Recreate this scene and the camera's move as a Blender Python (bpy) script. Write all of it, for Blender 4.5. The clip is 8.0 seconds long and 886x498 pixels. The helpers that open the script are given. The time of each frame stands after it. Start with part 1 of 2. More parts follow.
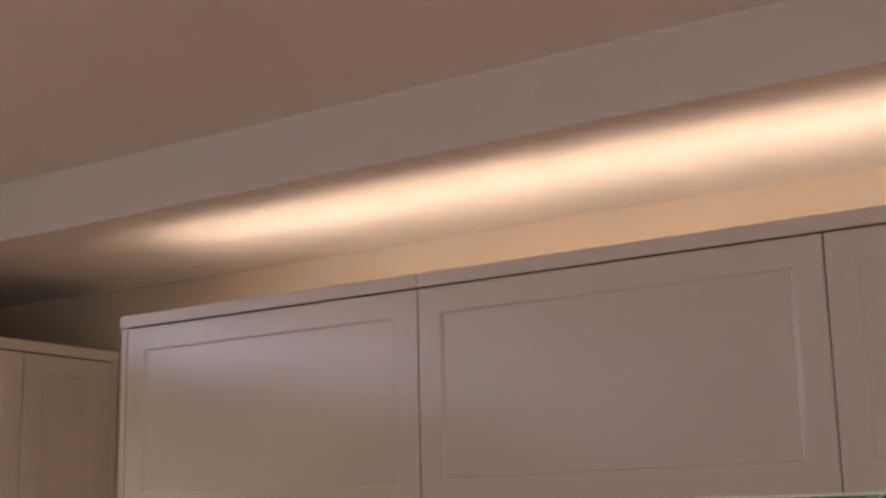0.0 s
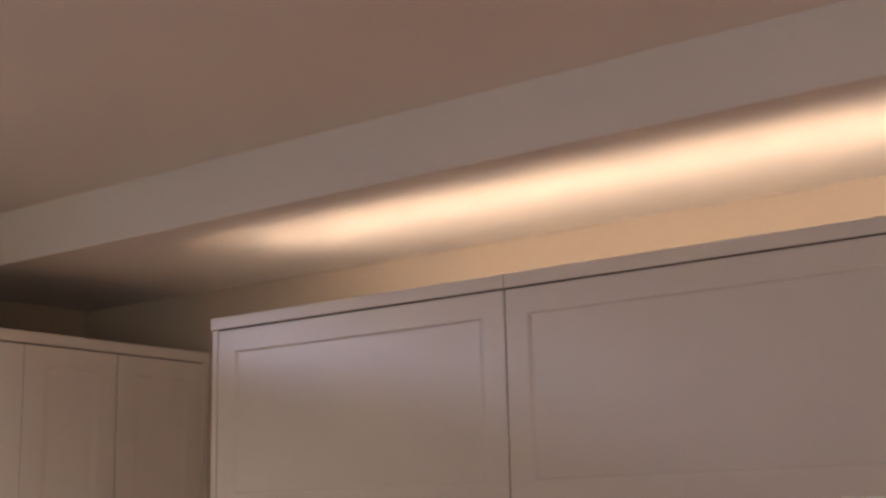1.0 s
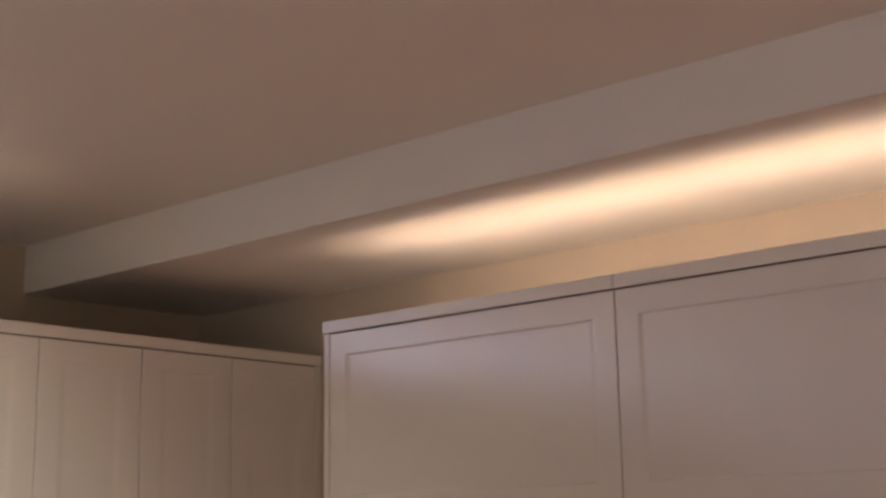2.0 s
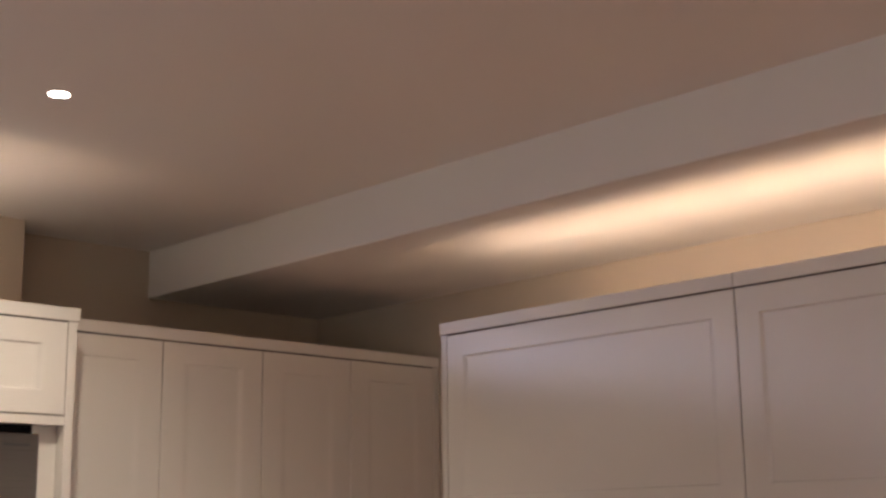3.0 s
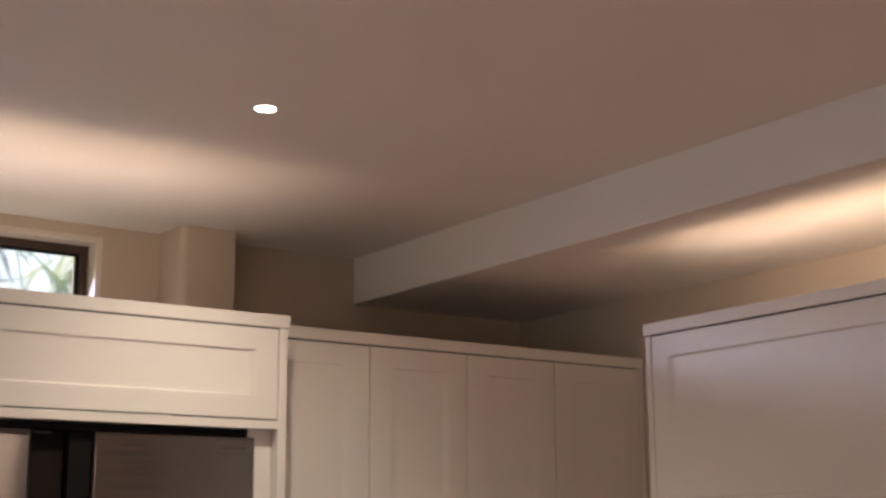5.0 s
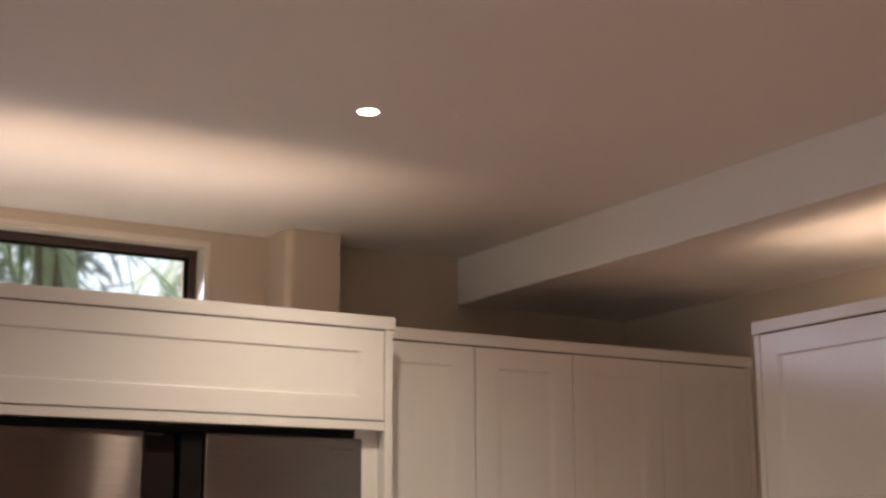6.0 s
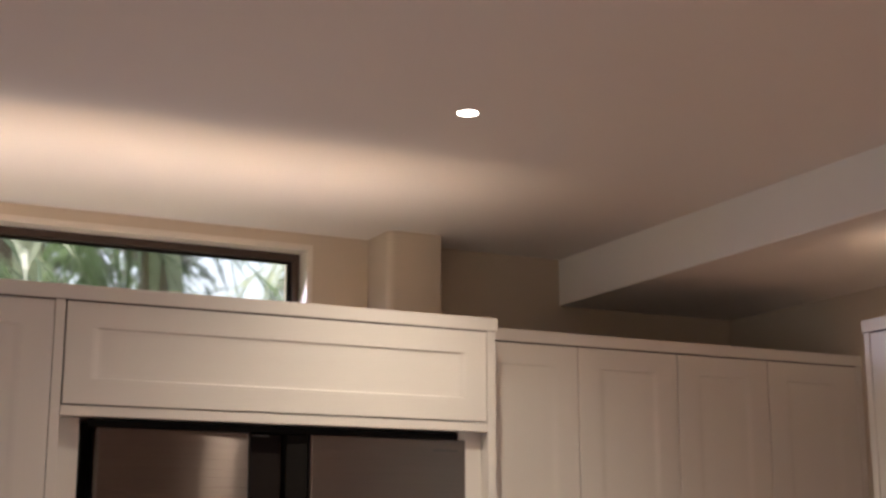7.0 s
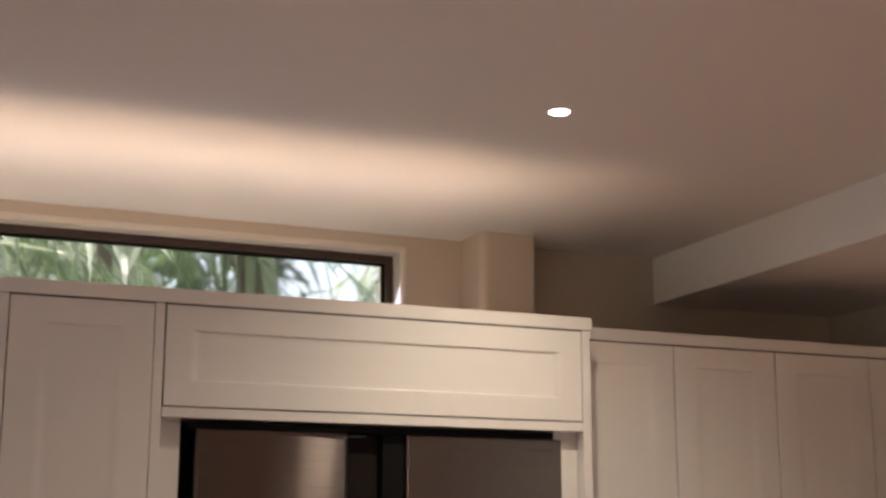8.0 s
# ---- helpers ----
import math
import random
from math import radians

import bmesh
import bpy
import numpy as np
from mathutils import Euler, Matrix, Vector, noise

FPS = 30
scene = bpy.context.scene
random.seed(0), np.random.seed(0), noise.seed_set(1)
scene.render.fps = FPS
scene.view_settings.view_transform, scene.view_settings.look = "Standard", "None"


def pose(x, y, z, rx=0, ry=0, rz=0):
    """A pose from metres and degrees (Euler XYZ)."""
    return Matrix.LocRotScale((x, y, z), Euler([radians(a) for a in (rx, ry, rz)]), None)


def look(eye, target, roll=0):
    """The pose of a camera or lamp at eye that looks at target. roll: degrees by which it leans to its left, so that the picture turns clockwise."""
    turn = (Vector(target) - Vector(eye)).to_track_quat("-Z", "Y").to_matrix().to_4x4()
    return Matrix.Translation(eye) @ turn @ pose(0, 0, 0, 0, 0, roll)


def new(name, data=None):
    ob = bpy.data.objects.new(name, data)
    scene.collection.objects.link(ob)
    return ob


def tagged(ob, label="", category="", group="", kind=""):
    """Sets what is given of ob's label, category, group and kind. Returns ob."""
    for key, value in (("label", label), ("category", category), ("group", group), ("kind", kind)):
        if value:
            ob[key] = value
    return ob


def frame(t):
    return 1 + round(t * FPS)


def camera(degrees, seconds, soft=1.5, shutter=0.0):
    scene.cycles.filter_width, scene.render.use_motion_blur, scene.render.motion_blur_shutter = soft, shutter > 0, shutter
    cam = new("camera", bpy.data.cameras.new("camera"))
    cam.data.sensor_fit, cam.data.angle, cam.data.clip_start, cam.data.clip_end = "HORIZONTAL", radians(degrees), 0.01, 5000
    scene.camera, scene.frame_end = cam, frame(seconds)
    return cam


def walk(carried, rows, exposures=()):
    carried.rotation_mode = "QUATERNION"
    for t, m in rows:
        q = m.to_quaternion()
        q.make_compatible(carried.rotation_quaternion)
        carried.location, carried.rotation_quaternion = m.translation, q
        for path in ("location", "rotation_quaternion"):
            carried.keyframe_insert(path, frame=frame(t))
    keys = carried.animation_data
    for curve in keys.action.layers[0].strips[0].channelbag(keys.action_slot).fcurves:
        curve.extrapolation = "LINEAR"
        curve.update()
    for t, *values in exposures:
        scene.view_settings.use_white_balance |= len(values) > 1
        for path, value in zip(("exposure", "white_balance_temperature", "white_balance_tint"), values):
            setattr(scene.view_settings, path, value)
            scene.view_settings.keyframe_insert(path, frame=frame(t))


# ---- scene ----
cam = camera(36.16, 8.0, soft=2.8)
PATH = [
    (0.0, 0.0058, -0.0075, 1.5305, 101.818, 1.265, -56.679),
    (0.5, -0.0000, -0.0032, 1.5388, 101.708, 1.319, -55.053),
    (1.0, 0.0048, -0.0053, 1.5433, 101.680, 1.177, -53.023),
    (1.5, 0.0025, -0.0049, 1.5412, 101.778, 1.115, -50.867),
    (3.0, 0.0072, -0.0030, 1.5399, 102.022, 0.713, -43.444),
    (3.5, 0.0012, 0.0006, 1.5411, 102.053, 0.600, -41.413),
    (4.0, 0.0008, -0.0011, 1.5391, 102.105, 0.604, -39.198),
    (4.5, 0.0001, -0.0013, 1.5402, 102.143, 0.509, -37.125),
    (6.0, -0.0021, 0.0023, 1.5411, 102.231, 0.235, -30.604),
    (6.5, -0.0022, 0.0039, 1.5438, 102.209, 0.147, -28.478),
    (7.0, -0.0033, 0.0091, 1.5423, 102.283, 0.054, -26.357),
    (7.5, -0.0078, 0.0036, 1.5394, 102.319, -0.013, -24.342),
    (8.0, -0.0070, 0.0067, 1.5395, 102.335, -0.024, -22.403),
]
walk(cam, [(t, pose(*p)) for t, *p in PATH], exposures=[(0.0, 2.02, 6380, 14.5)])

# ---- light and sky ----
world = bpy.data.worlds.new("overcast_sky")
scene.world = world
world.use_nodes = True
wn = world.node_tree
wn.nodes.clear()
sky = wn.nodes.new("ShaderNodeTexSky")
sky.sky_type = "NISHITA"
sky.sun_disc = False
sky.sun_elevation = radians(82)
sky.sun_rotation = radians(0)
sky.dust_density = 10.0
sky.ozone_density = 0.0
sky_bg = wn.nodes.new("ShaderNodeBackground")
sky_bg.inputs["Strength"].default_value = 0.15
sky_out = wn.nodes.new("ShaderNodeOutputWorld")
wn.links.new(sky.outputs["Color"], sky_bg.inputs["Color"])
wn.links.new(sky_bg.outputs["Background"], sky_out.inputs["Surface"])

sun_data = bpy.data.lights.new("sun", "SUN")
sun_data.energy, sun_data.angle, sun_data.color = 1.5, radians(20), (1.0, 0.96, 0.9)
sun = new("sun", sun_data)
sun.matrix_world = look((0.0, 5.4, 10.0), (0.0, 4.0, 0.0))

WARM = (1.0, 0.78, 0.625)


def area_lamp(name, matrix, sx, sy, watts, colour, spread=180):
    data = bpy.data.lights.new(name, "AREA")
    data.shape, data.size, data.size_y = "RECTANGLE", sx, sy
    data.energy, data.color, data.spread = watts, colour, radians(spread)
    ob = new(name, data)
    ob.matrix_world = matrix
    return ob


# room plan (metres)
X_E, Y_N, X_W, Y_S = 2.80, 3.54, -4.40, -3.20      # inner wall faces
Z_CEIL, Z_SOFFIT, X_SOFFIT = 2.403, 2.259, 2.147
Z_TOP, Z_DOOR = 2.071, 2.039                        # cornice top, door top
X_CAB, Y_CAB, Y_FR = 2.347, 2.955, 2.833            # door faces: east units, pantry, fridge housing

area_lamp("led_light_east", pose(X_CAB + 0.035, 0.575, 2.052, 180, 36, 0), 0.024, 3.51, 1.06, WARM, 170)
area_lamp("led_light_north", pose(0.235, Y_FR + 0.035, 2.052, 156, 0, 0), 2.37, 0.024, 0.57, (1.0, 0.82, 0.66), 145)
# added cool fill lamp, set in an unseen, assumed opening of the west wall
area_lamp("west_fill", pose(X_W + 0.02, -0.9, 0.95, 90, 0, -90), 2.6, 1.6, 3.5, (0.90, 0.87, 1.0), 130)
area_lamp("daylight_bench_window", pose(X_E, 0.425, 1.28, 65, 0, 90), 2.5, 0.26, 2.6, (0.84, 0.90, 1.0), 150)
area_lamp("daylight_slot_window", pose(-1.28, Y_N + 0.042, 2.235, -48, 0, 0), 5.18, 0.13, 3.4, (0.80, 0.76, 1.0), 146)


# ---- materials ----
def mat(name, colour, rough=0.5, metal=0.0, scale=3.0, vary=0.06, bump=0.0, bump_scale=250.0, coat=0.0, spec=0.5, stretch=None):
    """Procedural surface: base colour with broad and fine variation, roughness wear and fine relief."""
    m = bpy.data.materials.new(name)
    m.use_nodes = True
    n, l = m.node_tree.nodes, m.node_tree.links
    b = n["Principled BSDF"]
    tc = n.new("ShaderNodeTexCoord")
    mp = n.new("ShaderNodeMapping")
    l.new(tc.outputs["Object"], mp.inputs["Vector"])
    if stretch:
        mp.inputs["Scale"].default_value = stretch
    big, fine = n.new("ShaderNodeTexNoise"), n.new("ShaderNodeTexNoise")
    big.inputs["Scale"].default_value, big.inputs["Detail"].default_value = scale, 4
    fine.inputs["Scale"].default_value, fine.inputs["Detail"].default_value = bump_scale, 3
    l.new(mp.outputs["Vector"], big.inputs["Vector"])
    l.new(mp.outputs["Vector"], fine.inputs["Vector"])
    mix = n.new("ShaderNodeMix")
    mix.data_type = "RGBA"
    mix.inputs["A"].default_value = (*[c * (1 - vary) for c in colour], 1)
    mix.inputs["B"].default_value = (*[min(1, c * (1 + vary)) for c in colour], 1)
    l.new(big.outputs["Fac"], mix.inputs["Factor"])
    l.new(mix.outputs["Result"], b.inputs["Base Color"])
    rr = n.new("ShaderNodeMapRange")
    rr.inputs["To Min"].default_value, rr.inputs["To Max"].default_value = max(0.02, rough - 0.05), min(1, rough + 0.05)
    l.new(fine.outputs["Fac"], rr.inputs["Value"])
    l.new(rr.outputs["Result"], b.inputs["Roughness"])
    b.inputs["Metallic"].default_value = metal
    b.inputs["Coat Weight"].default_value = coat
    b.inputs["Coat Roughness"].default_value = 0.2
    b.inputs["Specular IOR Level"].default_value = spec
    if bump:
        bp = n.new("ShaderNodeBump")
        bp.inputs["Strength"].default_value, bp.inputs["Distance"].default_value = bump, 0.002
        l.new(fine.outputs["Fac"], bp.inputs["Height"])
        l.new(bp.outputs["Normal"], b.inputs["Normal"])
    return m


def glow(name, colour, strength):
    m = bpy.data.materials.new(name)
    m.use_nodes = True
    b = m.node_tree.nodes["Principled BSDF"]
    b.inputs["Base Color"].default_value = (0.8, 0.8, 0.8, 1)
    b.inputs["Emission Color"].default_value = (*colour, 1)
    b.inputs["Emission Strength"].default_value = strength
    return m


def clear_glass(name, haze=0.0):
    m = bpy.data.materials.new(name)
    m.use_nodes = True
    b = m.node_tree.nodes["Principled BSDF"]
    b.inputs["Base Color"].default_value = (0.93, 0.97, 0.95, 1)
    b.inputs["Roughness"].default_value = haze
    b.inputs["Transmission Weight"].default_value = 1.0
    b.inputs["IOR"].default_value = 1.05
    return m


M_CAB = mat("satin_offwhite_lacquer", (0.745, 0.713, 0.665), 0.25, scale=1.6, vary=0.03, bump=0.03, bump_scale=420, spec=0.9)
M_CARC = mat("offwhite_board", (0.66, 0.62, 0.56), 0.5, scale=3, vary=0.05, bump=0.05)
# unseen cabinet tops, kept dark so less light bounces to the ceiling
M_BOARD = mat("dark_top_board", (0.19, 0.145, 0.105), 0.8, scale=4, vary=0.2, bump=0.1)
# near-black colour standing in for the shade under the cornices
M_GAP_SHADE = mat("painted_gap_shade", (0.015, 0.010, 0.008), 0.6, scale=20, vary=0.1)
M_WALL = mat("beige_wall_paint", (0.555, 0.474, 0.378), 0.85, scale=1.3, vary=0.05, bump=0.25, bump_scale=180, spec=0.3)
M_CEIL = mat("matt_ceiling_paint", (0.80, 0.77, 0.73), 0.9, scale=0.9, vary=0.03, bump=0.2, bump_scale=160, spec=0.2)
M_TRIM = mat("white_gloss_trim", (0.68, 0.62, 0.54), 0.35, scale=5, vary=0.03)
M_BROWN = mat("dark_bronze_aluminium", (0.042, 0.023, 0.016), 0.45, metal=0.0, scale=20, vary=0.15)
M_WHITEAL = mat("white_aluminium", (0.78, 0.78, 0.77), 0.4, scale=20, vary=0.03)
M_STEEL = mat("dark_brushed_steel", (0.155, 0.130, 0.118), 0.29, metal=0.95, scale=0.5, vary=0.06, bump=0.05, bump_scale=5, stretch=(0.5, 0.5, 260))
n, l = M_STEEL.node_tree.nodes, M_STEEL.node_tree.links
tan = n.new("ShaderNodeTangent")
tan.direction_type, tan.axis = "RADIAL", "Z"
l.new(tan.outputs["Tangent"], n["Principled BSDF"].inputs["Tangent"])
n["Principled BSDF"].inputs["Anisotropic"].default_value = 1.0
n["Principled BSDF"].inputs["Anisotropic Rotation"].default_value = 0.25
wave_map, wave, wave_bump = n.new("ShaderNodeMapping"), n.new("ShaderNodeTexNoise"), n.new("ShaderNodeBump")
wave_map.inputs["Scale"].default_value = (16.0, 1.0, 0.2)
wave.inputs["Scale"].default_value, wave.inputs["Detail"].default_value = 1.0, 1.0
wave_bump.inputs["Strength"].default_value, wave_bump.inputs["Distance"].default_value = 1.0, 0.0007
l.new(n["Texture Coordinate"].outputs["Object"], wave_map.inputs["Vector"])
l.new(wave_map.outputs["Vector"], wave.inputs["Vector"])
l.new(wave.outputs["Fac"], wave_bump.inputs["Height"])
l.new(wave_bump.outputs["Normal"], n["Bump"].inputs["Normal"])
M_FRBLACK = mat("black_plastic", (0.008, 0.007, 0.006), 0.75, scale=30, vary=0.2, spec=0.1)
M_FRGREY = mat("dark_grey_metal", (0.012, 0.009, 0.008), 0.7, metal=0.0, scale=12, vary=0.1, spec=0.1)
M_BADGE = mat("pale_badge_metal", (0.10, 0.09, 0.085), 0.5, metal=0.5, scale=60, vary=0.05)
M_FLOOR = mat("warm_timber_floor", (0.42, 0.248, 0.178), 0.35, scale=2.5, vary=0.3, bump=0.1, bump_scale=60, stretch=(1, 8, 1))
M_GROUND = mat("lawn_and_soil", (0.06, 0.08, 0.03), 0.95, scale=4, vary=0.5, bump=0.5, bump_scale=30)
M_LED = glow("led_phosphor", (1.0, 0.62, 0.30), 6.0)
M_LAMP = glow("downlight_lens", (1.0, 0.92, 0.78), 5.0)
M_GLASS = clear_glass("window_glass")
# roughness blurs the garden, standing in for its soft focus
M_HAZY = clear_glass("soft_view_glass", 0.16)
M_CHROME = mat("white_powdercoat", (0.78, 0.75, 0.70), 0.35, scale=40, vary=0.03)


def leaf_mat(name, colour):
    m = mat(name, colour, 0.45, scale=9, vary=0.45, bump=0.15, bump_scale=120)
    b = m.node_tree.nodes["Principled BSDF"]
    n, l = m.node_tree.nodes, m.node_tree.links
    tr = n.new("ShaderNodeBsdfTranslucent")
    tr.inputs["Color"].default_value = (*[min(1, c * 1.7) for c in colour], 1)
    ad = n.new("ShaderNodeMixShader")
    ad.inputs["Fac"].default_value = 0.45
    l.new(b.outputs["BSDF"], ad.inputs[1])
    l.new(tr.outputs["BSDF"], ad.inputs[2])
    l.new(ad.outputs["Shader"], n["Material Output"].inputs["Surface"])
    return m


M_PALM = leaf_mat("palm_leaf", (0.064, 0.094, 0.046))
M_PALE = leaf_mat("pale_palm_leaf", (0.24, 0.265, 0.18))
M_DRY = leaf_mat("dry_palm_leaf", (0.075, 0.06, 0.038))
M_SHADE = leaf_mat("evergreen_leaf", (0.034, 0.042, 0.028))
M_BARK = mat("palm_bark", (0.13, 0.10, 0.07), 0.9, scale=10, vary=0.4, bump=0.6, bump_scale=30)


# ---- mesh helpers ----
def finish(name, bm, material, parent=None, label="", smooth=False):
    bmesh.ops.recalc_face_normals(bm, faces=bm.faces)
    me = bpy.data.meshes.new(name)
    bm.to_mesh(me)
    bm.free()
    if smooth:
        for p in me.polygons:
            p.use_smooth = True
    me.materials.append(material)
    ob = new(name, me)
    ob.parent = parent
    if label:
        tagged(ob, label=label)
    return ob


def part(name, bm, material, parent, label=""):
    return finish(name, bm, material, parent, label)


def add_box(bm, x0, x1, y0, y1, z0, z1, bevel=0.0):
    vs = [bm.verts.new((x, y, z)) for x in (x0, x1) for y in (y0, y1) for z in (z0, z1)]
    faces = [bm.faces.new([vs[i] for i in q]) for q in ((0, 1, 3, 2), (4, 6, 7, 5), (0, 4, 5, 1), (2, 3, 7, 6), (0, 2, 6, 4), (1, 5, 7, 3))]
    if bevel:
        edges = list({e for f in faces for e in f.edges})
        bmesh.ops.bevel(bm, geom=edges, offset=bevel, segments=2, affect="EDGES", profile=0.5)


def boxes(*bb, bevel=0.0):
    bm = bmesh.new()
    for b in bb:
        add_box(bm, *b, bevel=bevel)
    return bm


def ring_loft(loops, cap_last=True, cap_first=True):
    """Joins closed loops of points, each with the same count, into one skin."""
    bm = bmesh.new()
    rows = [[bm.verts.new(p) for p in lp] for lp in loops]
    for a, b in zip(rows, rows[1:]):
        for i in range(len(a)):
            j = (i + 1) % len(a)
            bm.faces.new((a[i], a[j], b[j], b[i]))
    if cap_first:
        bm.faces.new(rows[0][::-1])
    if cap_last:
        bm.faces.new(rows[-1])
    return bm


def shaker_door(x0, x1, z0, z1, stile, rail, thick=0.018, deep=1.0, side=1.0, ledge=1.0):
    """A door leaf with its face at y = 0: eased outer edge, flat frame, sloped step down to a recessed panel."""
    def rect(ix, iz, y):
        return [(x0 + ix, y, z0 + iz), (x1 - ix, y, z0 + iz), (x1 - ix, y, z1 - iz), (x0 + ix, y, z1 - iz)]
    e = 0.0015
    return ring_loft([
        rect(0, 0, thick), rect(0, 0, e), rect(e * 0.4, e * 0.4, e * 0.3), rect(e, e, 0),
        rect(stile - 0.002 * side, rail, 0), rect(stile + 0.004 * side, rail + 0.0006 * ledge, 0.0010 * deep),
        rect(stile + 0.014 * side, rail + 0.0020 * ledge, 0.0042 * deep), rect(stile + 0.020 * side, rail + 0.0032 * ledge, 0.0050 * deep),
        rect(stile + 0.028 * side, rail + 0.012, 0.0052 * deep)])


def thing(name, label, category, matrix=None, group="", kind=""):
    ob = new(name)
    ob.empty_display_size = 0.1
    if matrix is not None:
        ob.matrix_world = matrix
    return tagged(ob, label, category, group, kind)


def structure(name, bm, material, label, category):
    return tagged(finish(name, bm, material), label, category, kind="structure")


# ---- room shell ----
T = 0.20
structure("floor", boxes((X_W - T, X_E + T, Y_S - T, Y_N + T, -0.12, 0.0)), M_FLOOR, "warm brown timber floor of the kitchen", "floor")
structure("ceiling", boxes((X_W - T, X_E + T, Y_S - T, Y_N + T, Z_CEIL, Z_CEIL + 0.15)), M_CEIL, "smooth white painted plaster ceiling", "ceiling")
bm = boxes((X_SOFFIT, X_E + 0.05, Y_S - 0.05, Y_N + 0.05, Z_SOFFIT, Z_CEIL + 0.05), bevel=0.003)
structure("soffit", bm, M_CEIL, "dropped white plaster bulkhead along the ceiling", "soffit")

# north wall with the high slot window
WX0, WX1, WZ0, WZ1 = -3.90, 1.325, 1.93, 2.361
structure("wall_north", boxes((X_W - T, WX0, Y_N, Y_N + T, 0, Z_CEIL), (WX1, X_E + T, Y_N, Y_N + T, 0, Z_CEIL),
                              (WX0, WX1, Y_N, Y_N + T, 0, WZ0), (WX0, WX1, Y_N, Y_N + T, WZ1, Z_CEIL)),
          M_WALL, "beige painted plaster wall with a high slot window", "wall")
# east wall with the window under the wall cabinets
EY0, EY1, EZ0, EZ1 = -0.90, 1.75, 0.98, 1.5935
structure("wall_east", boxes((X_E, X_E + T, Y_S - T, EY0, 0, Z_CEIL), (X_E, X_E + T, EY1, Y_N, 0, Z_CEIL),
                             (X_E, X_E + T, EY0, EY1, 0, EZ0), (X_E, X_E + T, EY0, EY1, EZ1, Z_CEIL)),
          M_WALL, "beige painted wall, warmly lit above the cabinets", "wall")
# assumed opening, out of view, made for the west fill lamp
DY0, DY1, DZ1 = -2.2, 0.4, 2.05
structure("wall_west", boxes((X_W - T, X_W, Y_S - T, DY0, 0, Z_CEIL), (X_W - T, X_W, DY1, Y_N, 0, Z_CEIL), (X_W - T, X_W, DY0, DY1, DZ1, Z_CEIL)), M_WALL, "plain beige painted wall with an added, unseen wide opening", "wall")
structure("wall_south", boxes((X_W, X_E, Y_S - T, Y_S, 0, Z_CEIL)), M_WALL, "plain beige painted wall", "wall")

# boxed pipe chase with a bullnosed corner
CX0, CX1, CY = 1.505, 1.670, 3.392
R = 0.022
outline = [(CX1, Y_N), (CX0, Y_N)]
for i in range(7):
    a = math.pi + i * math.pi / 12
    outline.append((CX0 + R + R * math.cos(a), CY + R + R * math.sin(a)))
outline += [(CX1 - 0.003, CY), (CX1, CY + 0.003)]
bm = ring_loft([[(x, y, 0.0) for x, y in outline], [(x, y, Z_CEIL + 0.02) for x, y in outline]])
structure("pipe_chase", bm, M_WALL, "boxed-in beige plaster column with a rounded corner", "column")


# ---- windows ----
def slot_window():
    w = thing("window_1", "long narrow window with a dark bronze frame above the cabinets", "window", kind="structure")
    d, yl = 0.060, Y_N - 0.004
    lin = 0.010
    x0, x1, z0, z1 = WX0 - 0.0, WX1, WZ0, WZ1
    # timber lining round the reveal, its edge slightly proud of the wall
    part("window_lining", boxes((x0 - lin, x1 + lin, yl, Y_N - 0.0005, z1 - 0.001, z1 + lin), (x1 - 0.001, x1 + lin, yl, Y_N - 0.0005, z0, z1 - 0.001),
                         (x0 - lin, x0 + 0.001, yl, Y_N - 0.0005, z0, z1 - 0.001), bevel=0.0012), M_TRIM, w, "white painted timber edge")
    part("window_reveal", boxes((x0, x1, Y_N - 0.0005, Y_N + d + 0.05, z1 - 0.006, z1 - 0.0005), (x1 - 0.006, x1 - 0.0005, Y_N - 0.0005, Y_N + d + 0.05, z0, z1 - 0.006),
                         (x0 + 0.0005, x0 + 0.006, Y_N - 0.0005, Y_N + d + 0.05, z0, z1 - 0.006)), M_TRIM, w, "white painted reveal")
    part("window_sill", boxes((x0 + 0.007, x1 - 0.007, Y_N - 0.01, Y_N + d, z0 + 0.001, z0 + 0.02), bevel=0.002), M_TRIM, w)
    f = 0.021
    y0, y1 = Y_N + d, Y_N + d + 0.045
    a0, a1, b0, b1 = x0 + 0.007, x1 - 0.007, z0 + 0.021, z1 - 0.007
    part("window_frame", boxes((a0, a1, y0, y1, b1 - f, b1), (a0, a1, y0, y1, b0, b0 + f), (a1 - f, a1, y0, y1, b0 + f, b1 - f), (a0, a0 + f, y0, y1, b0 + f, b1 - f), bevel=0.002),
         M_BROWN, w, "dark bronze aluminium frame")
    part("glazing_bead", boxes((a0 + f, a1 - f, y0 + 0.012, y0 + 0.03, b1 - f - 0.006, b1 - f), (a1 - f - 0.006, a1 - f, y0 + 0.012, y0 + 0.03, b0 + f, b1 - f - 0.006)), M_FRBLACK, w)
    g = part("pane", boxes((a0 + f, a1 - f - 0.006, y0 + 0.019, y0 + 0.023, b0 + f, b1 - f - 0.006)), M_HAZY, w, "slightly rough glass that softens the garden behind")
    g.visible_shadow = False


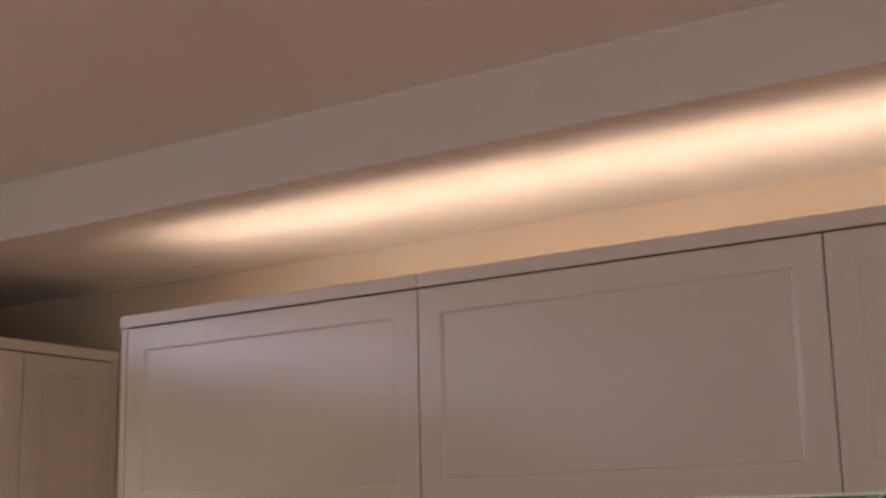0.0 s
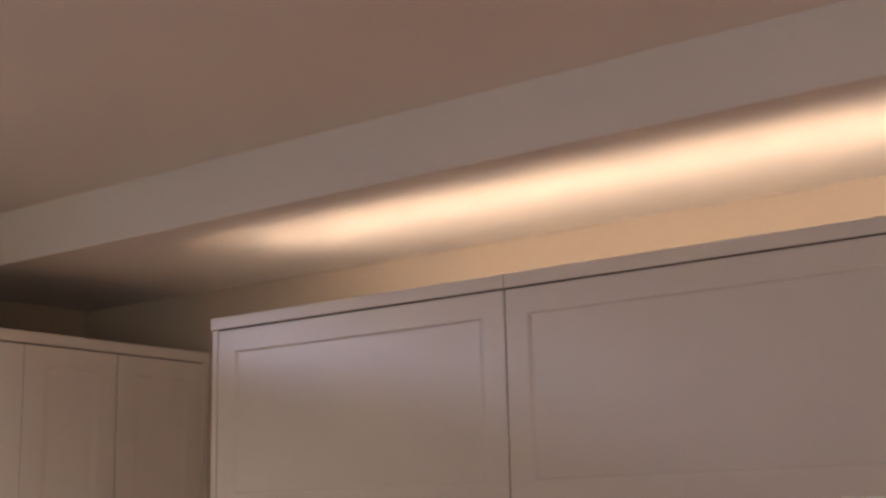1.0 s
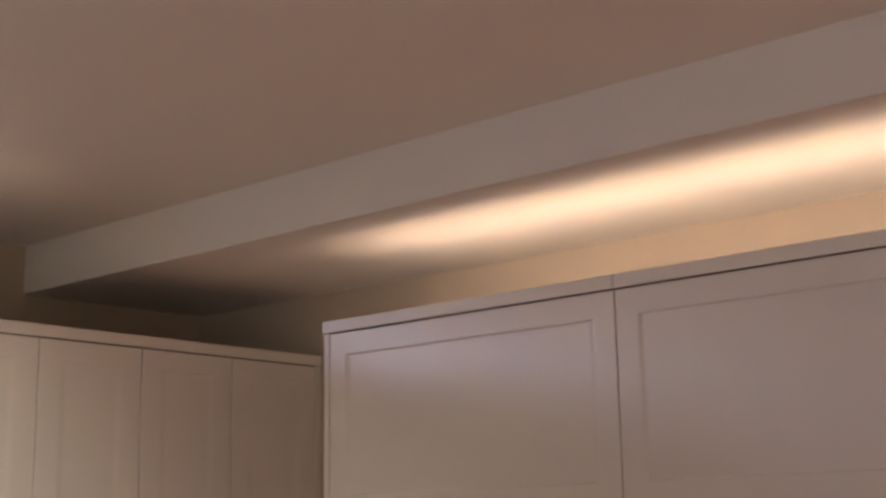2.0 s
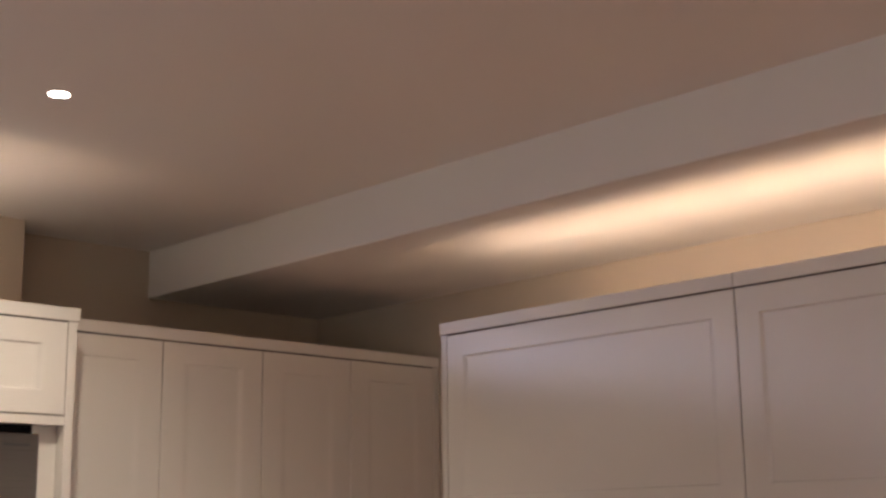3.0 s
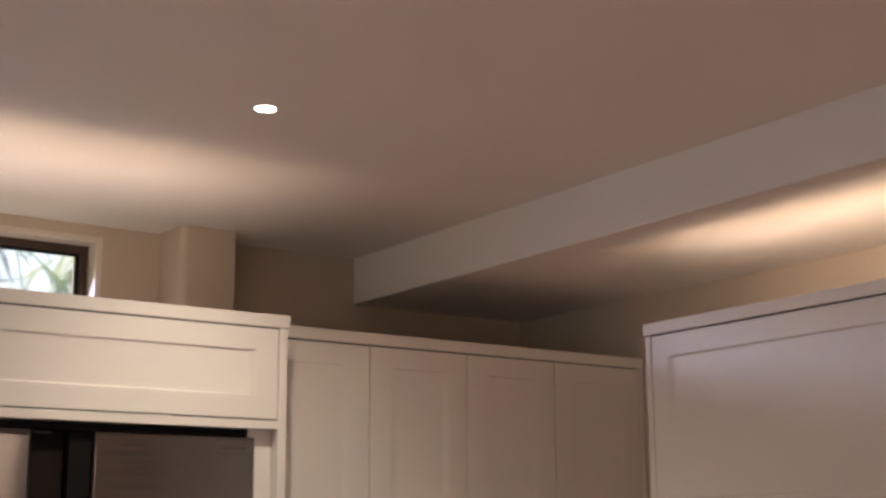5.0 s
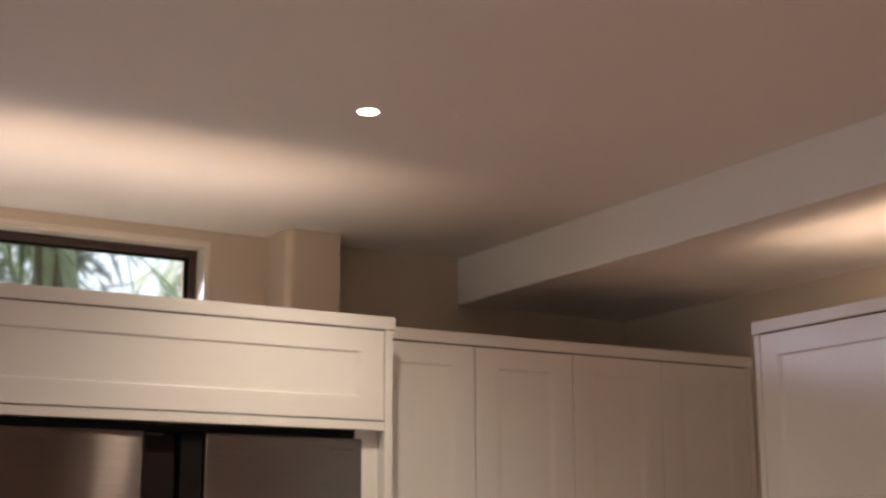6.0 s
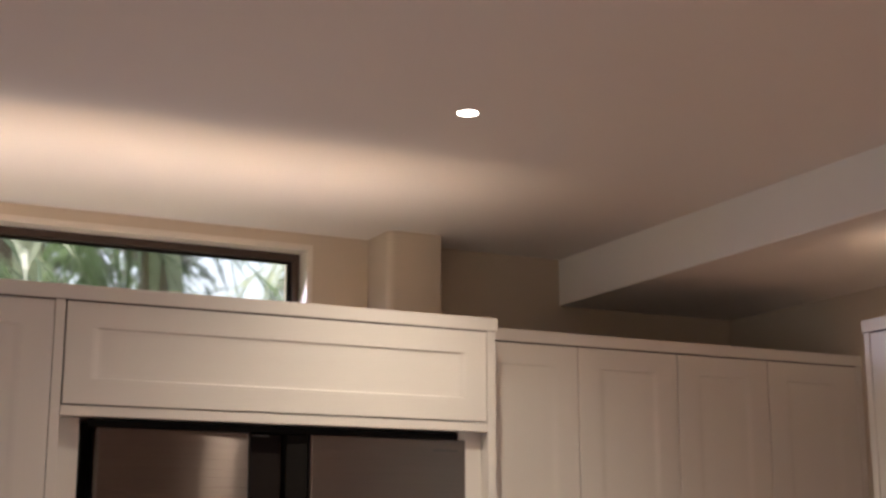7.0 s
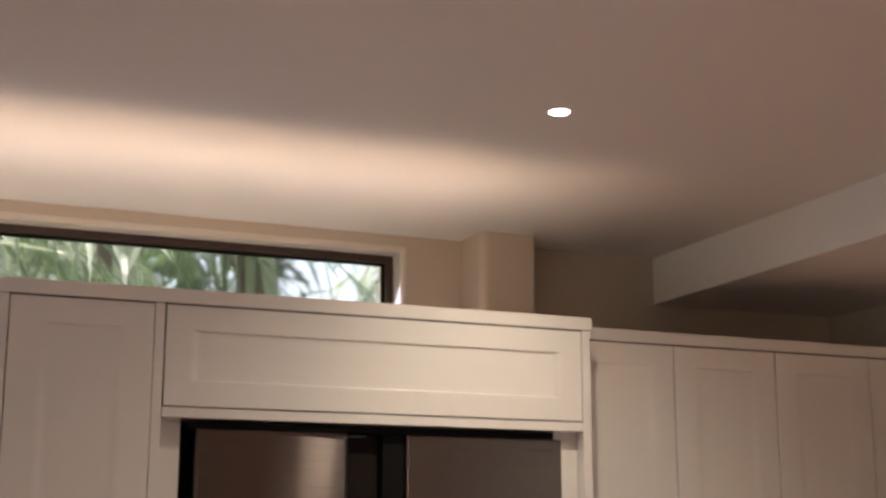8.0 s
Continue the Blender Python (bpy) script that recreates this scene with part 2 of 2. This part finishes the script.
def splash_window():
    w = thing("window_2", "wide window under the wall cabinets with white frame", "window", kind="structure")
    x0 = X_E + 0.13
    f = 0.03
    part("window_frame", boxes((x0, x0 + 0.05, EY0, EY1, EZ0, EZ0 + f), (x0, x0 + 0.05, EY0, EY0 + f, EZ0 + f, EZ1 - 0.0035), (x0, x0 + 0.05, EY1 - f, EY1, EZ0 + f, EZ1 - 0.0035),
                         (x0, x0 + 0.05, EY0, EY1, EZ1 - 0.0035, EZ1 - 0.0005), bevel=0.001), M_WHITEAL, w, "white aluminium frame")
    part("window_reveal", boxes((X_E + 0.001, x0, EY0 + 0.001, EY1 - 0.001, EZ1 - 0.0030, EZ1 - 0.0004)), M_WHITEAL, w, "white painted reveal")
    part("window_sill", boxes((X_E - 0.02, x0, EY0 + 0.001, EY1 - 0.001, EZ0 + 0.001, EZ0 + 0.02), bevel=0.002), M_TRIM, w)
    g = part("pane", boxes((x0 + 0.02, x0 + 0.024, EY0 + f, EY1 - f, EZ0 + f, EZ1 - 0.0035)), M_GLASS, w, "clear glass")
    g.visible_shadow = False


slot_window()
splash_window()


# ---- cabinets ----
def cabinet(label, m, width, z0, z1, depth, doors, stile, rail, gables=(), group="", deep=1.0, lift=0.0, side=1.0, ledge=1.0):
    """A cabinet in its own frame: x along its width, the door faces at y = 0 looking to -y, z up from the floor."""
    c = thing("cabinet", label, "cabinet", m, group)
    s, yb = 0.016, depth
    f = 0.045
    z0 += lift
    for name, bb in (("side_panel", (0.001, s, f, yb, z0, z1)), ("side_panel", (width - s, width - 0.001, f, yb, z0, z1)),
                     ("top_panel", (s + 0.0003, width - s - 0.0003, f, yb, z1 - s, z1)), ("bottom_panel", (s + 0.0003, width - s - 0.0003, f, yb, z0, z0 + s)),
                     ("back_panel", (s + 0.0003, width - s - 0.0003, yb - 0.006, yb, z0 + s + 0.0003, z1 - s - 0.0003)),
                     # front top rail, coloured dark to paint the shade in the door gap
                     ("shade_rail", (0.0002, width - 0.0002, 0.0015, f - 0.0002, z1 - 0.0014, z1))):
        part(name, boxes(bb), {"shade_rail": M_GAP_SHADE, "top_panel": M_BOARD}.get(name, M_CARC), c, "rail painted dark as the shade under the cornice" if name == "shade_rail" else "")
    for x0, x1, a, b in doors:
        part("door", shaker_door(x0, x1, a, b, stile, rail, deep=deep, side=side, ledge=ledge), M_CAB, c)
    for g0, g1, ga in gables:
        part("end_panel", boxes((g0, g1, 0.0, yb, ga, z1 - 0.0005), bevel=0.0015), M_CAB, c)
    return c


ZC = Z_DOOR + 0.001
GAP = 0.0015
# east wall units, with wide lift-up doors
EM = 1.583
ys = [2.466, 1.584, 0.713, -0.160, -1.032]
for i, (ya, yb) in enumerate(zip(ys, ys[1:])):
    w = ya - yb
    first = i == 0
    d0 = 0.020 if first else GAP
    cabinet("off-white satin wall cabinet with " + ("end panel and wide lift-up door" if first else "wide shaker lift-up door"),
            pose(X_CAB, ya, 0, 0, 0, -90), w, EM, ZC, X_E - X_CAB - 0.002, [(d0 + (GAP if first else 0), w - GAP, EM, Z_DOOR - 0.0021)], 0.054, 0.055,
            gables=[(0.0, 0.0195, EM)] if first else (), group="wall cabinets over the bench", deep=0.85, lift=0.010, side=0.9 if first else 0.5, ledge=1.3)

# pantry units against the north wall
xs = [1.541, 1.843, 2.152, 2.457, 2.777]
for i in (0, 2):
    x0, xm, x1 = xs[i], xs[i + 1], xs[i + 2]
    wd = x1 - x0
    end = x1 > 2.7
    cabinet("tall off-white pantry cabinet with two narrow shaker doors", pose(x0, Y_CAB, 0), wd, 0.10, ZC, Y_N - Y_CAB - 0.002,
            [(0.0014, xm - x0 - 0.0014, 0.12, Z_DOOR - 0.0021), (xm - x0 + 0.0014, wd - 0.0014, 0.12, Z_DOOR - 0.0021)], 0.062, 0.053,
            gables=[(wd + 0.0005, X_E - x0 - 0.001, 0.10)] if end else (), group="pantry cabinets", deep=0.5)
# their recessed plinth
tagged(finish("plinth", boxes((1.545, 2.79, Y_CAB + 0.06, Y_CAB + 0.08, 0.0, 0.099)), M_CAB), "off-white kick board under the pantry cabinets", "plinth")

# fridge housing: bridging unit between two full-height gables
FX0, FX1 = 0.506, 1.536
bridge = cabinet("off-white cabinet bridging over the refrigerator, wide shaker flap door", pose(FX0, Y_FR, 0), FX1 - FX0, 1.803, ZC, 0.60,
        [(0.530 - FX0, 1.5115 - FX0, 1.8240, Z_DOOR - 0.0021)], 0.056, 0.053, gables=[(0.0, 0.0205, 0.0), (1.5145 - FX0, FX1 - FX0, 0.0)], deep=1.05, ledge=1.0, side=1.0)
part("bottom_rail", boxes((0.5275 - FX0, 1.5135 - FX0, 0.0, 0.020, 1.8005, 1.8205), bevel=0.0004), M_CAB, bridge)
for fa, fb, fy in ((0.5272, 0.578, 0.050), (1.452, 1.5138, 0.034)):
    tagged(finish("filler_panel", boxes((fa, fb, Y_FR + fy, Y_FR + fy + 0.011, 0.0, 1.802), bevel=0.001), M_CAB), "off-white filler strip beside the refrigerator", "filler panel", group="fridge filler strips")

# tall units left of the fridge
cabinet("tall off-white cabinet with one narrow shaker door beside the refrigerator", pose(0.192, Y_FR, 0), 0.314, 0.0, ZC, 0.60,
        [(0.022, 0.3125, 0.12, Z_DOOR - 0.0021)], 0.064, 0.053, gables=[(0.0, 0.0195, 0.0)], group="tall cabinets", deep=0.7)
cabinet("tall off-white cabinet with two shaker doors", pose(-0.52, Y_FR, 0), 0.711, 0.0, ZC, 0.60,
        [(0.002, 0.354, 0.12, Z_DOOR - 0.0021), (0.358, 0.709, 0.12, Z_DOOR - 0.0021)], 0.064, 0.053, group="tall cabinets", deep=0.7)

# cornice boards on each run of cabinets
for cx0, cx1, cy0, cy1, what in ((X_CAB - 0.003, X_CAB + 0.018, ys[1] + 0.0006, ys[0] + 0.004, "on the end wall cabinet"),
                                 (X_CAB - 0.003, X_CAB + 0.018, ys[-1], ys[1] - 0.0006, "along the wall cabinets, butted to the next"),
                                 (xs[0] + 0.0008, X_E - 0.001, Y_CAB - 0.003, Y_CAB + 0.018, "along the pantry cabinets"),
                                 (-0.5196, 1.541, Y_FR - 0.004, Y_FR + 0.018, "over the refrigerator housing and tall cabinets")):
    tagged(finish("cornice", boxes((cx0, cx1, cy0, cy1, ZC + 0.0001, Z_TOP), bevel=0.0018), M_CAB), "long off-white cornice board " + what, "cornice", group="cabinet cornices")

# LED tapes lying behind the cornices
def led_strip(x0, x1, y0, y1, z):
    s = thing("led_strip", "warm white LED tape in a slim channel on cabinets", "led strip", group="cabinet-top light strips")
    part("channel", boxes((x0, x1, y0, y1, z, z + 0.003), bevel=0.0005), M_WHITEAL, s)
    dx, dy = min(0.002, (x1 - x0) / 4), min(0.002, (y1 - y0) / 4)
    part("tape", boxes((x0 + dx, x1 - dx, y0 + dy, y1 - dy, z + 0.0032, z + 0.0045)), M_LED, s, "glowing warm phosphor tape")


led_strip(X_CAB + 0.025, X_CAB + 0.037, -1.18, 2.33, ZC + 0.0006)
led_strip(-0.95, 1.42, Y_FR + 0.025, Y_FR + 0.037, ZC + 0.0006)


# ---- refrigerator ----
def bowed_door(x0, x1, y, thick, z0, z1, bow, rad=0.006, roll=3.0):
    """A fridge door whose flat front rolls back towards its grip edge, with rounded upright edges."""
    def outline(inset):
        pts = [(x1 - inset, y + thick), (x0 + inset, y + thick)]
        for k in range(6):
            a = math.pi + k * math.pi / 10
            pts.append((x0 + rad + (rad - inset) * math.cos(a), y + 0.25 * bow + rad + (rad - inset) * math.sin(a)))
        for k in range(1, 24):
            u = k / 24
            pts.append((x0 + rad + (x1 - x0 - 2 * rad) * u, y + bow * (0.25 * (1 - u) ** 4 + u ** roll) + inset))
        for k in range(6):
            a = 1.5 * math.pi + k * math.pi / 10
            pts.append((x1 - rad + (rad - inset) * math.cos(a), y + bow + rad + (rad - inset) * math.sin(a)))
        return pts
    return ring_loft([[(px, py, z) for px, py in outline(i)] for i, z in ((0.003, z0), (0.0, z0 + 0.003), (0.0, z1 - 0.003), (0.0009, z1 - 0.0009), (0.003, z1))])


def refrigerator():
    r = thing("refrigerator", "wide dark brushed-steel French-door refrigerator in its housing", "refrigerator", pose(0, 0, 0))
    y = Y_FR + 0.022
    x0, x1, zt, zs = 0.586, 1.468, 1.781, 0.78
    part("body", boxes((x0 + 0.004, x1 - 0.018, y + 0.075, Y_FR + 0.66, 0.03, 1.797), bevel=0.004), M_FRBLACK, r, "black side casing")
    # added black panel: paints the shade in the gap over the doors
    part("gap_shade_panel", boxes((x0 + 0.004, x1 - 0.020, y + 0.006, y + 0.0095, zt + 0.0005, 1.7975), bevel=0.003), M_FRBLACK, r, "black panel painting the dark gap above the doors")
    for a, b, ra, rb in ((x0 + 0.021, 1.023, 0.0, 0.077), (1.027, x1, 0.052, 0.0)):
        # upper door: rounded outer edges, stepped back beside the middle for the grip
        d = part("door", bowed_door(a + ra, b - rb, y, 0.07, zs, zt, 0.008 if rb else 0.0015, 0.010 if rb else 0.006), M_STEEL, r, "dark brushed steel door")
        if rb:
            part("grip_recess", boxes((b - rb + 0.0005, b, y + 0.030, y + 0.07, zs, zt), bevel=0.002), M_FRGREY, d, "dark recessed grip")
            part("grip_cap", boxes((b - rb + 0.008, b - 0.03, y + 0.0285, y + 0.0298, zt - 0.006, zt - 0.002)), M_BADGE, d)
        else:
            part("grip_recess", boxes((a, a + ra - 0.0005, y + 0.012, y + 0.07, zs, zt), bevel=0.002), M_FRBLACK, d, "black recessed grip")
            # worn maker's plate, unreadable, as plain bars
            part("badge", boxes((1.380, 1.444, y - 0.0012, y + 0.0005, 1.752, 1.758), bevel=0.0004), M_BADGE, d, "small pale badge bar")
    for a, b in ((x0, 1.023), (1.027, x1)):
        part("drawer_front", boxes((a, b, y, y + 0.07, 0.06, zs - 0.012), bevel=0.006), M_STEEL, r, "dark brushed steel freezer door")
    for a in (x0 + 0.05, x1 - 0.09):
        part("foot", boxes((a, a + 0.04, y + 0.12, y + 0.16, 0.0, 0.031), bevel=0.004), M_FRBLACK, r)


refrigerator()


# ---- downlights: one seen, the others added out of view ----
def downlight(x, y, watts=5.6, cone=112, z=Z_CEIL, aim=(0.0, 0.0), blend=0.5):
    d = thing("downlight", "small recessed round downlight, switched on; one seen, the others added", "downlight", pose(x, y, z), group="ceiling downlights")
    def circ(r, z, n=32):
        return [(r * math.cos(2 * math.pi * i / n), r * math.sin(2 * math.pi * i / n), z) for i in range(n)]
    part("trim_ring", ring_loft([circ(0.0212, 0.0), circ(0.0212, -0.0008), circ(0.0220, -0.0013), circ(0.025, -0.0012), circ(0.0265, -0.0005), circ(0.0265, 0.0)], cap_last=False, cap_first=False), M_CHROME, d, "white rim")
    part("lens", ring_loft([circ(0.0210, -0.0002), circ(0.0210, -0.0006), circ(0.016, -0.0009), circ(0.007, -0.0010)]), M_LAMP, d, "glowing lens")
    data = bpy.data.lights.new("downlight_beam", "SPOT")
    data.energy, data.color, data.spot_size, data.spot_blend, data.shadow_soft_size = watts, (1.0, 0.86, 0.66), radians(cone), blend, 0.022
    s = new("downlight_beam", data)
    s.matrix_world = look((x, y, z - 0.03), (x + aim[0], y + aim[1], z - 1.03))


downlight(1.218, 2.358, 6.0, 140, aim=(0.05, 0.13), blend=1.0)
# added unseen lamp, washes the corner wall for the fridge door's reflection
downlight(2.68, -1.35, 16.0, 100, z=Z_SOFFIT)
# further unseen downlights, added for warm room light at assumed places
for dx, dy, watts, cone in ((1.35, 1.45, 9.4, 108), (1.25, -0.30, 8.8, 112), (-0.40, -0.76, 4.2, 112), (-2.0, -0.76, 3.5, 112)):
    downlight(dx, dy, watts, cone)


# ---- outdoors ----
bm = bmesh.new()
N = 24
gv = [[bm.verts.new(((i / N - 0.5) * 240, (j / N - 0.5) * 240, -0.15 + 0.05 * noise.noise(Vector((i * 0.7, j * 0.7, 0))))) for j in range(N + 1)] for i in range(N + 1)]
for i in range(N):
    for j in range(N):
        bm.faces.new((gv[i][j], gv[i + 1][j], gv[i + 1][j + 1], gv[i][j + 1]))
structure("ground", bm, M_GROUND, "garden lawn and soil outside the house", "ground")


def palm_tree(x, y, h, lean, seed, fronds=13, length=1.9, straps=()):
    """A palm: ringed tapered trunk, arching fronds of many drooping leaflets, and here and there a broad folded strap leaf."""
    rng = random.Random(seed)
    t = thing("palm_tree", "garden palm with drooping green fronds outside the window", "palm tree", pose(x, y, -0.15), group="garden palms")
    loops = []
    for i in range(15):
        f = i / 14
        r = 0.10 * (1 - 0.35 * f) * (1 + 0.10 * (i % 2))
        loops.append([(lean * f * f + r * math.cos(k * math.pi / 5), r * math.sin(k * math.pi / 5), h * f) for k in range(10)])
    part("trunk", ring_loft(loops), M_BARK, t)
    top = Vector((lean, 0, h))
    for k in range(fronds):
        az = k * 2.399 + rng.uniform(-0.3, 0.3)
        up = rng.uniform(-0.1, 1.15)
        L = length * rng.uniform(0.8, 1.15)
        out = Vector((math.cos(az), math.sin(az), 0))
        side = Vector((-math.sin(az), math.cos(az), 0))
        bm = bmesh.new()
        pts = []
        n = 50
        for i in range(n + 1):
            s = i / n
            pts.append(top + out * (L * (s * math.cos(up * (1 - 0.5 * s)))) + Vector((0, 0, L * (math.sin(up) * s - (0.75 + 0.25 * up) * s * s))))
        rows = []
        for i, p in enumerate(pts):
            r = 0.012 * (1 - 0.85 * i / n)
            rows.append([bm.verts.new(p + side * r), bm.verts.new(p + Vector((0, 0, r))), bm.verts.new(p - side * r)])
        for a, b in zip(rows, rows[1:]):
            bm.faces.new((a[0], a[1], b[1], b[0]))
            bm.faces.new((a[1], a[2], b[2], b[1]))
        for i in range(6, n):
            s = i / n
            along = (pts[i + 1] - pts[i]).normalized()
            for sg in (-1, 1):
                if rng.random() < 0.3:
                    continue
                ll = 0.52 * math.sin(math.pi * min(0.97, 0.12 + 0.86 * s)) ** 0.6 * L / 1.9 * rng.uniform(0.6, 1.2)
                d = (side * sg * rng.uniform(0.5, 0.95) + along * rng.uniform(0.4, 1.0) + Vector((0, 0, rng.uniform(-0.25, 0.2)))).normalized()
                droop = rng.uniform(0.1, 1.0)
                wv = (along.cross(d).cross(d).normalized() + 0.7 * Vector((rng.uniform(-1, 1), rng.uniform(-1, 1), rng.uniform(-1, 1)))).normalized() * rng.uniform(0.006, 0.013)
                q = [pts[i] + d * (ll * u) - Vector((0, 0, droop * ll * u * u)) for u in (0, 0.35, 0.7, 1.0)]
                ws = (0.6, 1.0, 0.75, 0.05)
                vl = [bm.verts.new(a + wv * k2) for a, k2 in zip(q, ws)]
                vr = [bm.verts.new(a - wv * k2) for a, k2 in zip(q, ws)]
                for j in range(3):
                    bm.faces.new((vl[j], vl[j + 1], vr[j + 1], vr[j]))
        part("frond", bm, (M_PALM, M_PALM, M_PALE, M_PALM, M_DRY, M_PALM, M_PALM)[k % 7], t)
    for tip, width, sag in straps:
        # a strap leaf from the crown to its tip: two blades folded along the midrib
        tip = Vector(tip) - Vector((x, y, -0.15))
        go = tip - top
        flat = Vector((-go.y, go.x, 0.0)).normalized()
        bm = bmesh.new()
        rows = []
        for i in range(13):
            s = i / 12
            p = top + go * s + Vector((0, 0, sag * 4 * s * (1 - s)))
            w = width * min(1.0, 0.35 + 1.6 * s) * (1 - s ** 3) + 0.001
            rows.append([bm.verts.new(p + flat * w + Vector((0, 0, 0.5 * w))), bm.verts.new(p), bm.verts.new(p - flat * w + Vector((0, 0, 0.5 * w)))])
        for a, b in zip(rows, rows[1:]):
            bm.faces.new((a[0], a[1], b[1], b[0]))
            bm.faces.new((a[1], a[2], b[2], b[1]))
        part("strap_leaf", bm, M_PALE, t, "broad pale green folded leaf")


palm_tree(-0.3, 5.3, 2.78, 0.15, 3, 9, 1.5, straps=[((0.58, 4.62, 2.49), 0.030, 0.03)])
palm_tree(0.92, 6.0, 3.35, -0.05, 8, 11, 1.6, straps=[((1.0, 5.75, 2.2), 0.05, 0.12), ((0.86, 5.6, 2.3), 0.035, 0.15)])
palm_tree(1.62, 6.4, 3.40, -0.02, 11, 12, 0.95, straps=[((1.70, 6.15, 2.3), 0.06, 0.12), ((1.56, 6.2, 2.4), 0.035, 0.12)])
palm_tree(3.42, 7.6, 3.4, 0.0, 15, 13, 1.05)
palm_tree(0.2, 7.6, 3.2, 0.1, 21, 15, 2.2)
palm_tree(-1.6, 7.0, 3.0, 0.1, 27, 13, 1.8)


def garden_tree(x, y, h, wide, seed, n=1050):
    """A dense evergreen: tapered trunk with limbs and a crown of many long hanging leaves in clumps, with gaps between."""
    rng = random.Random(seed)
    t = thing("tree", "dense dark green evergreen tree behind the palms", "tree", pose(x, y, -0.15), group="evergreens behind the palms")
    bm = bmesh.new()

    def limb(p0, p1, r0, r1):
        ra = [[bm.verts.new(p + Vector((r * math.cos(c * 1.047), r * math.sin(c * 1.047), 0))) for c in range(6)] for p, r in ((p0, r0), (p1, r1))]
        for c in range(6):
            bm.faces.new((ra[0][c], ra[0][(c + 1) % 6], ra[1][(c + 1) % 6], ra[1][c]))
    limb(Vector((0, 0, 0)), Vector((0, 0, h * 0.9)), 0.09, 0.03)
    clumps = []
    for k in range(30):
        a, z = rng.uniform(0, 6.283), rng.uniform(0.32, 1.0) * h
        rr = wide * rng.uniform(0.25, 1.0) * (1.05 - 0.35 * (z / h))
        c = Vector((rr * math.cos(a), rr * math.sin(a), z))
        clumps.append(c)
        limb(Vector((0, 0, max(0.3, z - 0.35))), c, 0.02, 0.006)
    part("trunk", bm, M_BARK, t)
    bm = bmesh.new()
    for _ in range(n):
        c = rng.choice(clumps)
        p = c + Vector((rng.gauss(0, 0.13), rng.gauss(0, 0.13), rng.gauss(0, 0.12)))
        d = Vector((rng.uniform(-0.7, 0.7), rng.uniform(-0.7, 0.7), rng.uniform(-1.0, 0.35))).normalized()
        s = d.cross(Vector((rng.uniform(-1, 1), rng.uniform(-1, 1), 0.4))).normalized() * rng.uniform(0.014, 0.03)
        L = rng.uniform(0.15, 0.34)
        q = [bm.verts.new(p), bm.verts.new(p + d * L * 0.4 + s), bm.verts.new(p + d * L - Vector((0, 0, 0.05))), bm.verts.new(p + d * L * 0.4 - s)]
        bm.faces.new(q)
    part("crown", bm, M_SHADE, t, "long hanging dark green leaves")


garden_tree(0.75, 8.8, 4.0, 0.55, 41)
garden_tree(1.55, 9.3, 4.2, 0.55, 42)
garden_tree(2.28, 8.9, 4.0, 0.42, 43)
garden_tree(3.70, 9.2, 4.1, 0.40, 44, 800)
garden_tree(-0.6, 9.0, 3.6, 0.60, 45)


def shrub(x, y, h, seed, n=420):
    """A bush: forked stems and a crown of many separate small leaves."""
    rng = random.Random(seed)
    t = thing("shrub", "leafy green garden shrub outside the window", "shrub", pose(x, y, -0.15), group="garden shrubs")
    bm = bmesh.new()
    for k in range(7):
        a = k * 0.9
        p0, p1 = Vector((0.03 * math.cos(a), 0.03 * math.sin(a), 0)), Vector((0.3 * math.cos(a), 0.3 * math.sin(a), h * 0.85))
        ra = [[bm.verts.new(p + Vector((r * math.cos(c * 1.571), r * math.sin(c * 1.571), 0))) for c in range(4)] for p, r in ((p0, 0.016), (p1, 0.005))]
        for c in range(4):
            bm.faces.new((ra[0][c], ra[0][(c + 1) % 4], ra[1][(c + 1) % 4], ra[1][c]))
    part("stems", bm, M_BARK, t)
    bm = bmesh.new()
    for _ in range(n):
        u = rng.random() ** 0.6
        a, e = rng.uniform(0, 6.283), rng.uniform(-0.6, 1.5)
        rr = u * (0.45 + 0.12 * math.sin(3 * a))
        p = Vector((rr * math.cos(a) * math.cos(e), rr * math.sin(a) * math.cos(e), h * 0.62 + 0.42 * h * math.sin(e) * u))
        d = Vector((rng.uniform(-1, 1), rng.uniform(-1, 1), rng.uniform(-0.6, 0.8))).normalized()
        s = d.cross(Vector((rng.uniform(-1, 1), rng.uniform(-1, 1), 1))).normalized() * 0.022
        L = rng.uniform(0.07, 0.12)
        q = [bm.verts.new(p), bm.verts.new(p + d * L * 0.5 + s), bm.verts.new(p + d * L), bm.verts.new(p + d * L * 0.5 - s)]
        bm.faces.new(q)
    part("crown", bm, M_PALM, t)


for i, yy in enumerate((-0.6, 0.1, 0.75, 1.4, 2.1)):
    shrub(4.3 + 0.25 * (i % 2), yy, 2.35 + 0.15 * (i % 3), 20 + i, 900)
